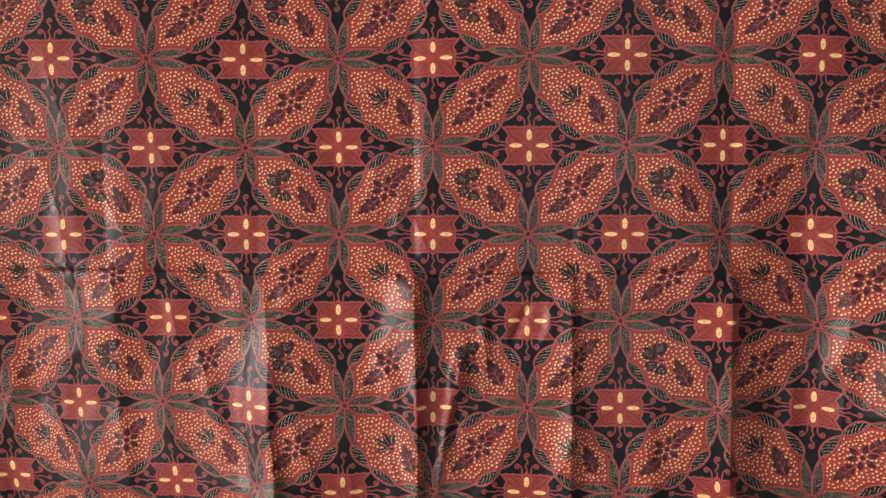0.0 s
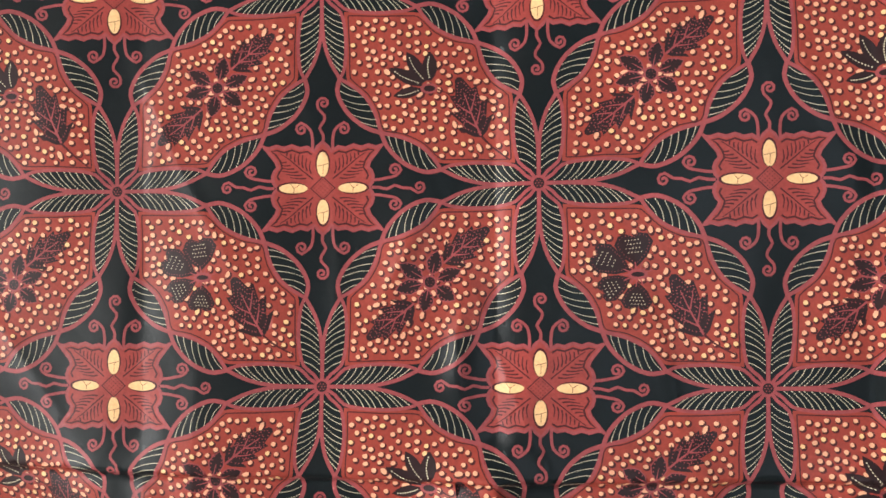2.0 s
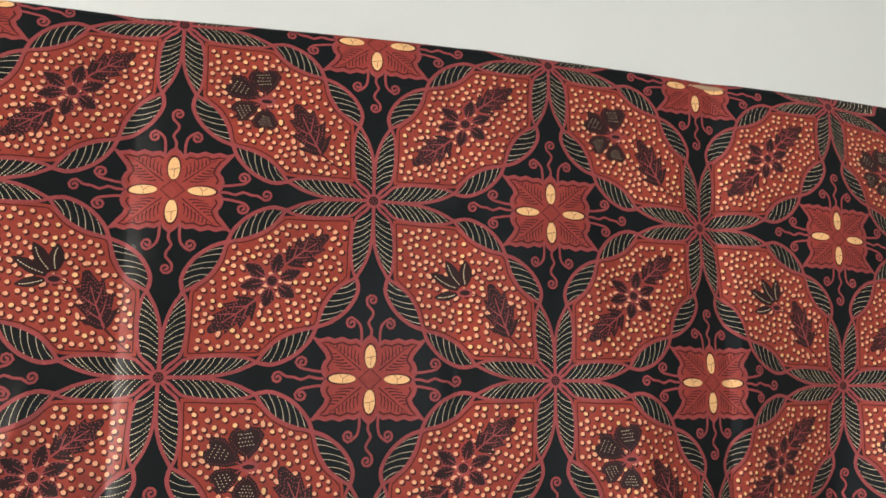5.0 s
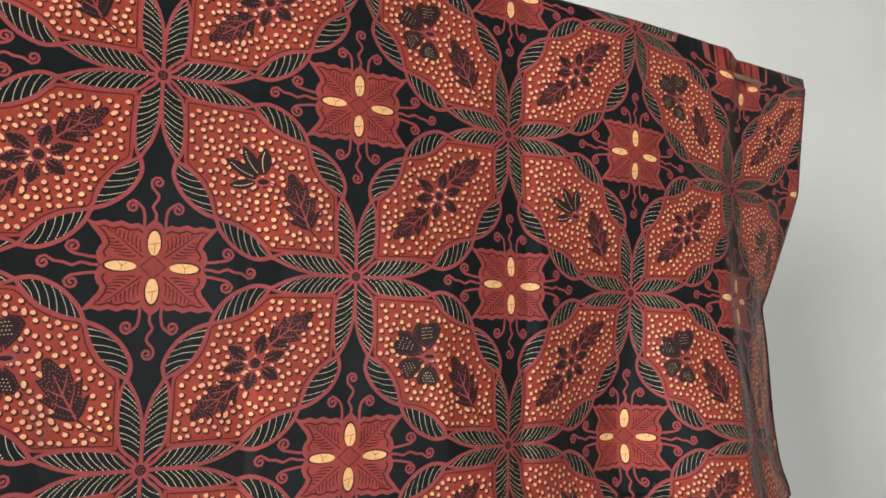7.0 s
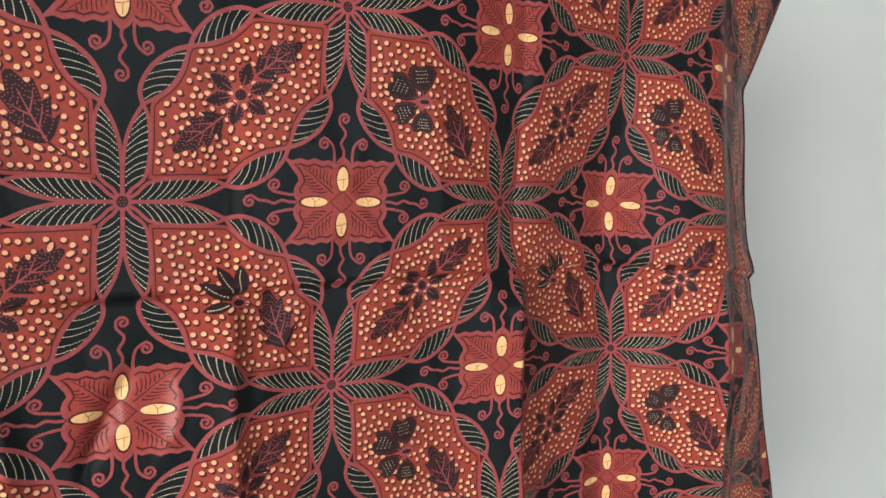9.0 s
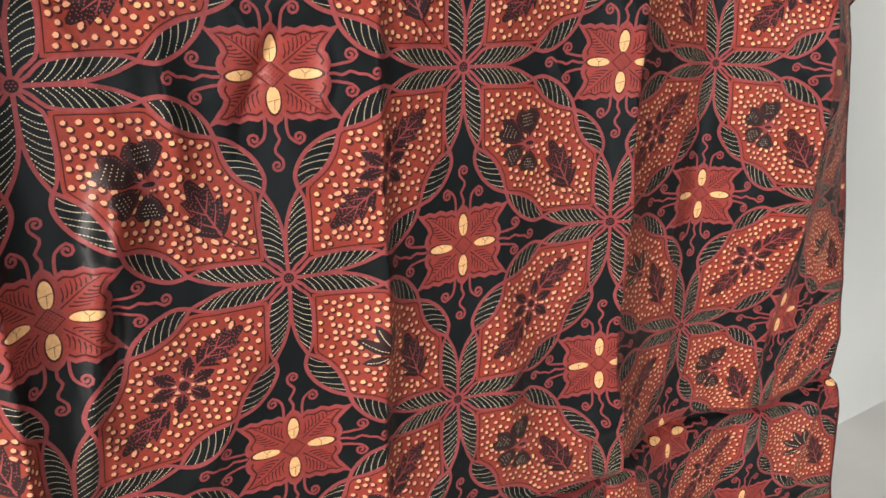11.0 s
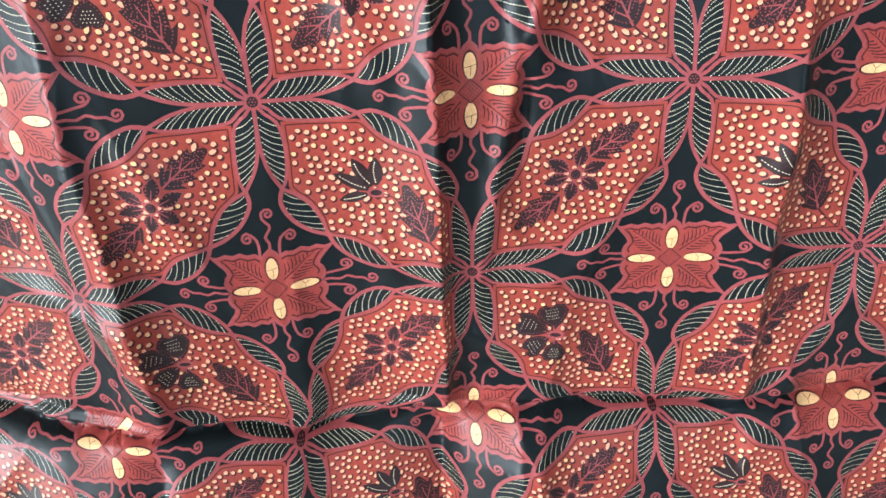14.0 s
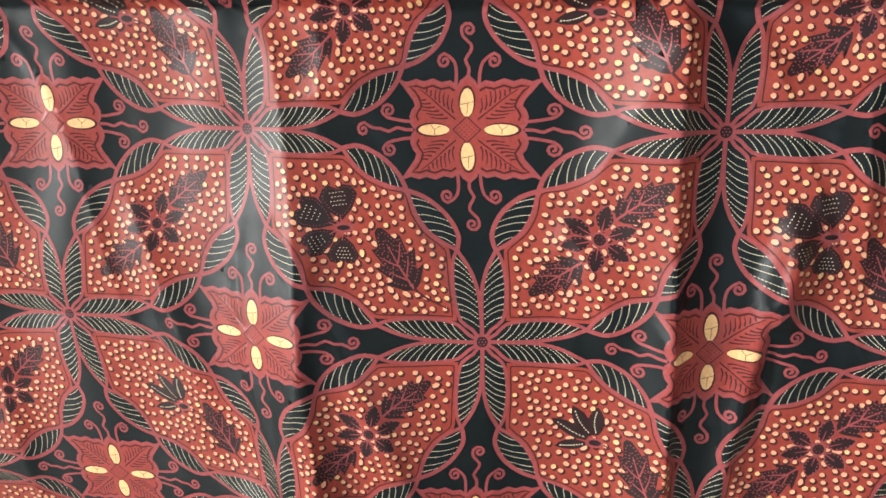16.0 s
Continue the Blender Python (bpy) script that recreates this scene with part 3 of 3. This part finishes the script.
def hang(u, v):
    """Where the point of the cloth at u across and v down lies."""
    us, vs, gx, gy = GRID
    w = np.maximum(v, 0.0)
    x, y = sample(gx, us, vs, u, w), sample(gy, us, vs, u, w)
    # level folds
    z = TOP - v + np.interp(v / 0.1, (5, 6, 7, 8), (0, 0.004, 0.022, 0.016)) * np.interp(-u / 0.109, (0, 1, 1.7, 3), (0, 1, 0.6, 0))
    z = z - np.interp(v / 0.1, (2, 3, 5, 7), (0, 0.013, 0.012, 0)) * np.clip(u / 0.109 - 5, 0, 1.4) - 0.005 * np.exp(-np.maximum(v, 0) / 0.03)
    d = v - 0.344 - 0.003 * np.sin(7 * u + 1.0)
    y = y + 0.0034 * np.tanh(d / 0.0012) * np.exp(-np.abs(d) / 0.014)
    d = v - 0.6965 + 0.003 * np.clip(-u / 0.109, 0, 3) - 0.002 * np.sin(31 * u)
    y = y + (0.0052 * np.exp(-np.abs(d) / 0.012) + 0.0045 * np.exp(-(d / 0.0026) ** 2)) * (1 + 0.35 * np.clip((0.07 - u) / 0.1, 0, 1))
    y = y - (0.20 - 0.08 * np.clip((-0.10 - u) / 0.2, 0, 1)) * np.maximum(d, 0)
    # a soft pleat below the second level fold
    y = y - 0.017 * np.clip((u - 0.089) / 0.045, 0, 1) * np.exp(-np.maximum(u - 0.134, 0) / 0.05) * np.clip((v - 0.66) / 0.07, 0, 1)
    # the last strip beside the open edge lies behind the rest down to the first level fold
    back = np.clip((0.37 - v) / 0.04, 0, 1) / (1 + np.exp(-(u - 0.648) / 0.0012))
    x, y = x + 0.017 * back, y + 0.012 * back
    for a0, b0, a1, b1, tall, wide in DENTS:
        p, q = np.array((a0 * 0.109, b0 * 0.1)), np.array((a1 * 0.109, b1 * 0.1))
        ax = q - p
        size = np.hypot(*ax)
        along = ((u - p[0]) * ax[0] + (v - p[1]) * ax[1]) / size ** 2
        off = ((u - p[0]) * ax[1] - (v - p[1]) * ax[0]) / size + 0.006 * np.sin(3.0 * along + 9 * a0)
        fade = np.clip(np.sin(math.pi * np.clip(along * 0.8 + 0.1, 0, 1)), 0, 1) ** 1.5
        y = y + 0.0018 * tall * fade * np.exp(-(np.abs(off) / (0.0015 * wide)) ** 1.4)
    for a, b, across, up in TUGS:
        pull = 0.001 * np.exp(-((u - 0.109 * a) ** 2 + (v - 0.1 * b) ** 2) / REACH ** 2)
        x, z = x + across * pull, z + up * pull
    # over the rail, which runs a little askew to the print
    lip = -0.0009 * u / 0.109
    over = np.clip((lip - v) / ROLL, 0, math.pi)
    down = np.maximum(lip - v - math.pi * ROLL, 0)
    roll = v < lip
    y = np.where(roll, y + ROLL * (1 - np.cos(over)) + down * 0.03, y)
    z = np.where(roll, TOP - lip - 0.005 + ROLL * np.sin(over) - down, z)
    return np.stack((x, y, z), axis=1)


def build_cloth():
    co, tri, dye = repeat_tile()
    co = co / 1000
    uv, faces, slots = [], [], []
    base = 0
    for a in range(-3, 4):
        for b in range(-1, 5):
            p = co + np.array((a * WIDE, -b * TALL)) / 1000
            c = p[tri].mean(axis=1)
            keep = (c[:, 0] > LEFT) & (c[:, 0] < RIGHT) & (c[:, 1] < 0.05) & (c[:, 1] > -FOOT)
            if not keep.any():
                continue
            uv.append(p)
            faces.append(tri[keep] + base)
            slots.append(dye[keep])
            base += len(p)
    uv, faces, slots = np.concatenate(uv), np.concatenate(faces), np.concatenate(slots)
    key = np.round(uv * 1e5).astype(np.int64)
    _, first, back = np.unique(key[:, 0] * 10000000 + key[:, 1], return_index=True, return_inverse=True)
    uv, faces = uv[first], back.ravel()[faces]
    used = np.zeros(len(uv), bool)
    used[faces.ravel()] = True
    order = np.cumsum(used) - 1
    uv, faces = uv[used], order[faces]
    ok = (faces[:, 0] != faces[:, 1]) & (faces[:, 1] != faces[:, 2]) & (faces[:, 0] != faces[:, 2])
    faces, slots = faces[ok], slots[ok]
    u, v = np.clip(uv[:, 0], LEFT, RIGHT), np.clip(-uv[:, 1], -0.05, FOOT)
    place = hang(u, v)
    me = bpy.data.meshes.new("printed_front")
    me.vertices.add(len(place))
    me.vertices.foreach_set("co", place.ravel())
    me.loops.add(faces.size)
    me.loops.foreach_set("vertex_index", faces.ravel().astype(np.int32))
    me.polygons.add(len(faces))
    me.polygons.foreach_set("loop_start", np.arange(0, faces.size, 3, dtype=np.int32))
    me.polygons.foreach_set("material_index", slots.astype(np.int32))
    me.polygons.foreach_set("use_smooth", np.ones(len(faces), bool))
    layer = me.uv_layers.new(name="UVMap")
    layer.data.foreach_set("uv", np.stack((u, v), axis=1)[faces.ravel()].ravel().astype(np.float32))
    for m in DYES:
        me.materials.append(m)
    me.update()
    me.validate()
    return me


def mesh_of(name, bm, material):
    me = bpy.data.meshes.new(name)
    bm.normal_update()
    bm.to_mesh(me)
    bm.free()
    me.materials.append(material)
    return me


def box(bm, lo, hi):
    r = bmesh.ops.create_cube(bm, size=1.0)
    for w in r["verts"]:
        w.co = Vector([lo[k] + (hi[k] - lo[k]) * (w.co[k] + 0.5) for k in range(3)])
    return r["verts"]


def slab(name, lo, hi, material, label, category):
    bm = bmesh.new()
    box(bm, lo, hi)
    return tagged(new(name, mesh_of(name, bm, material)), label, category, kind="structure")


# ---------------------------------------------------------------- the room
slab("floor", (X0, Y0, -0.10), (X1, Y1, 0.0), FLOOR_TILE, "pale plain floor of the room", "floor")
slab("ceiling", (X0, Y0, HIGH), (X1, Y1, HIGH + 0.10), DIM_CEILING, "unseen ceiling of the room, kept grey to cut bounce light", "ceiling")
slab("wall_north", (X0 - 0.1, Y1, -0.10), (X1 + 0.1, Y1 + 0.10, HIGH + 0.1), WALL_PAINT, "plain light grey painted wall behind the cloth", "wall")
# unseen wall, darkened so that less light bounces onto the creases
slab("wall_east", (X1, Y0, -0.10), (X1 + 0.10, Y1, HIGH + 0.1), DIM_PAINT, "unseen side wall, kept dark to cut bounce light", "wall")
# the unseen wall behind the camera, with an opening made for the fill lamp
D0, D1, D2 = FILL_X - FILL_W / 2, FILL_X + FILL_W / 2, 0.05 + FILL_H
bm = bmesh.new()
box(bm, (X0 - 0.1, Y0 - 0.10, -0.10), (D0, Y0, HIGH + 0.1))
box(bm, (D1, Y0 - 0.10, -0.10), (X1 + 0.1, Y0, HIGH + 0.1))
box(bm, (D0, Y0 - 0.10, D2), (D1, Y0, HIGH + 0.1))
box(bm, (D0, Y0 - 0.10, -0.10), (D1, Y0, 0.04))
tagged(new("wall_south", mesh_of("wall_south", bm, DIM_PAINT)), "unseen back wall with the fill lamp's opening, kept dark to cut bounce light", "wall", kind="structure")
# the side wall with the window's opening
W0, W1, W2, W3 = WIN_Y - WIN_W / 2, WIN_Y + WIN_W / 2, WIN_Z - WIN_H / 2, WIN_Z + WIN_H / 2
bm = bmesh.new()
box(bm, (X0 - 0.10, Y0, -0.10), (X0, W0, HIGH + 0.1))
box(bm, (X0 - 0.10, W1, -0.10), (X0, Y1, HIGH + 0.1))
box(bm, (X0 - 0.10, W0, -0.10), (X0, W1, W2))
box(bm, (X0 - 0.10, W0, W3), (X0, W1, HIGH + 0.1))
tagged(new("wall_west", mesh_of("wall_west", bm, DIM_PAINT)), "unseen side wall with a window opening, kept dark to cut bounce light", "wall", kind="structure")

# ---------------------------------------------------------------- the cloth and what it hangs on


def tube(bm, pts, radius, sides=10):
    """A round bar along the points."""
    rings = []
    for k, q in enumerate(pts):
        d = (Vector(pts[min(k + 1, len(pts) - 1)]) - Vector(pts[max(k - 1, 0)])).normalized()
        a = d.orthogonal().normalized() if abs(d.z) > 0.9 else d.cross(Vector((0, 0, 1))).normalized()
        b = d.cross(a)
        rings.append([bm.verts.new(Vector(q) + radius * (math.cos(t) * a + math.sin(t) * b)) for t in (2 * math.pi * s / sides for s in range(sides))])
    for r, s in zip(rings, rings[1:]):
        for k in range(sides):
            bm.faces.new((r[k], r[(k + 1) % sides], s[(k + 1) % sides], s[k]))
    bm.faces.new(rings[0][::-1])
    bm.faces.new(rings[-1])
    for f in bm.faces:
        f.smooth = True


def part(name, bm, material, parent, label=""):
    ob = new(name, mesh_of(name, bm, material))
    ob.parent = parent
    return tagged(ob, label)


cloth = tagged(new("batik_cloth"), "red and black batik cotton cloth with pressed creases, hung", "cloth")
front = tagged(new("printed_sheet", build_cloth()), "red lozenges, butterflies and cream dots on black cotton")
front.parent = cloth
bm = bmesh.new()
edge = np.arange(0.0, FOOT, 0.006)
tube(bm, [tuple(p) for p in hang(np.full(len(edge), RIGHT - 0.0005), edge)], 0.0011, 6)
part("side_hem", bm, DYES[MAROON], cloth, "narrow rolled dark red hem")

# the slim rail inside the top fold, on two posts hidden behind the cloth
rack = tagged(new("cloth_rail"), "slim wooden rail on two posts behind the cloth", "rail")
across = np.linspace(LEFT + 0.03, RIGHT - 0.06, 24)
line = hang(across, -0.0009 * across / 0.109) + np.array((0, ROLL, -0.0016))
bm = bmesh.new()
tube(bm, [tuple(p) for p in line], 0.0022, 8)
part("rail", bm, PALE_WOOD, rack)
for k in (5, 17):
    x, y, z = (float(q) for q in line[k])
    bm = bmesh.new()
    tube(bm, [(x, 1.12, 0.012), (x, 1.12, 0.7), (x, 1.12, z - 0.012)], 0.011, 12)
    part("post", bm, PALE_WOOD, rack)
    bm = bmesh.new()
    tube(bm, [(x, y, z - 0.002), (x, y + 0.02, z - 0.075), (x, 1.12, z - 0.09)], 0.0025, 8)
    part("bracket", bm, PALE_WOOD, rack)
    bm = bmesh.new()
    verts = box(bm, (x - 0.05, 1.04, 0.0), (x + 0.05, 1.20, 0.014))
    bmesh.ops.bevel(bm, geom=bm.edges[:], offset=0.004, segments=2, affect="EDGES")
    part("foot", bm, PALE_WOOD, rack)
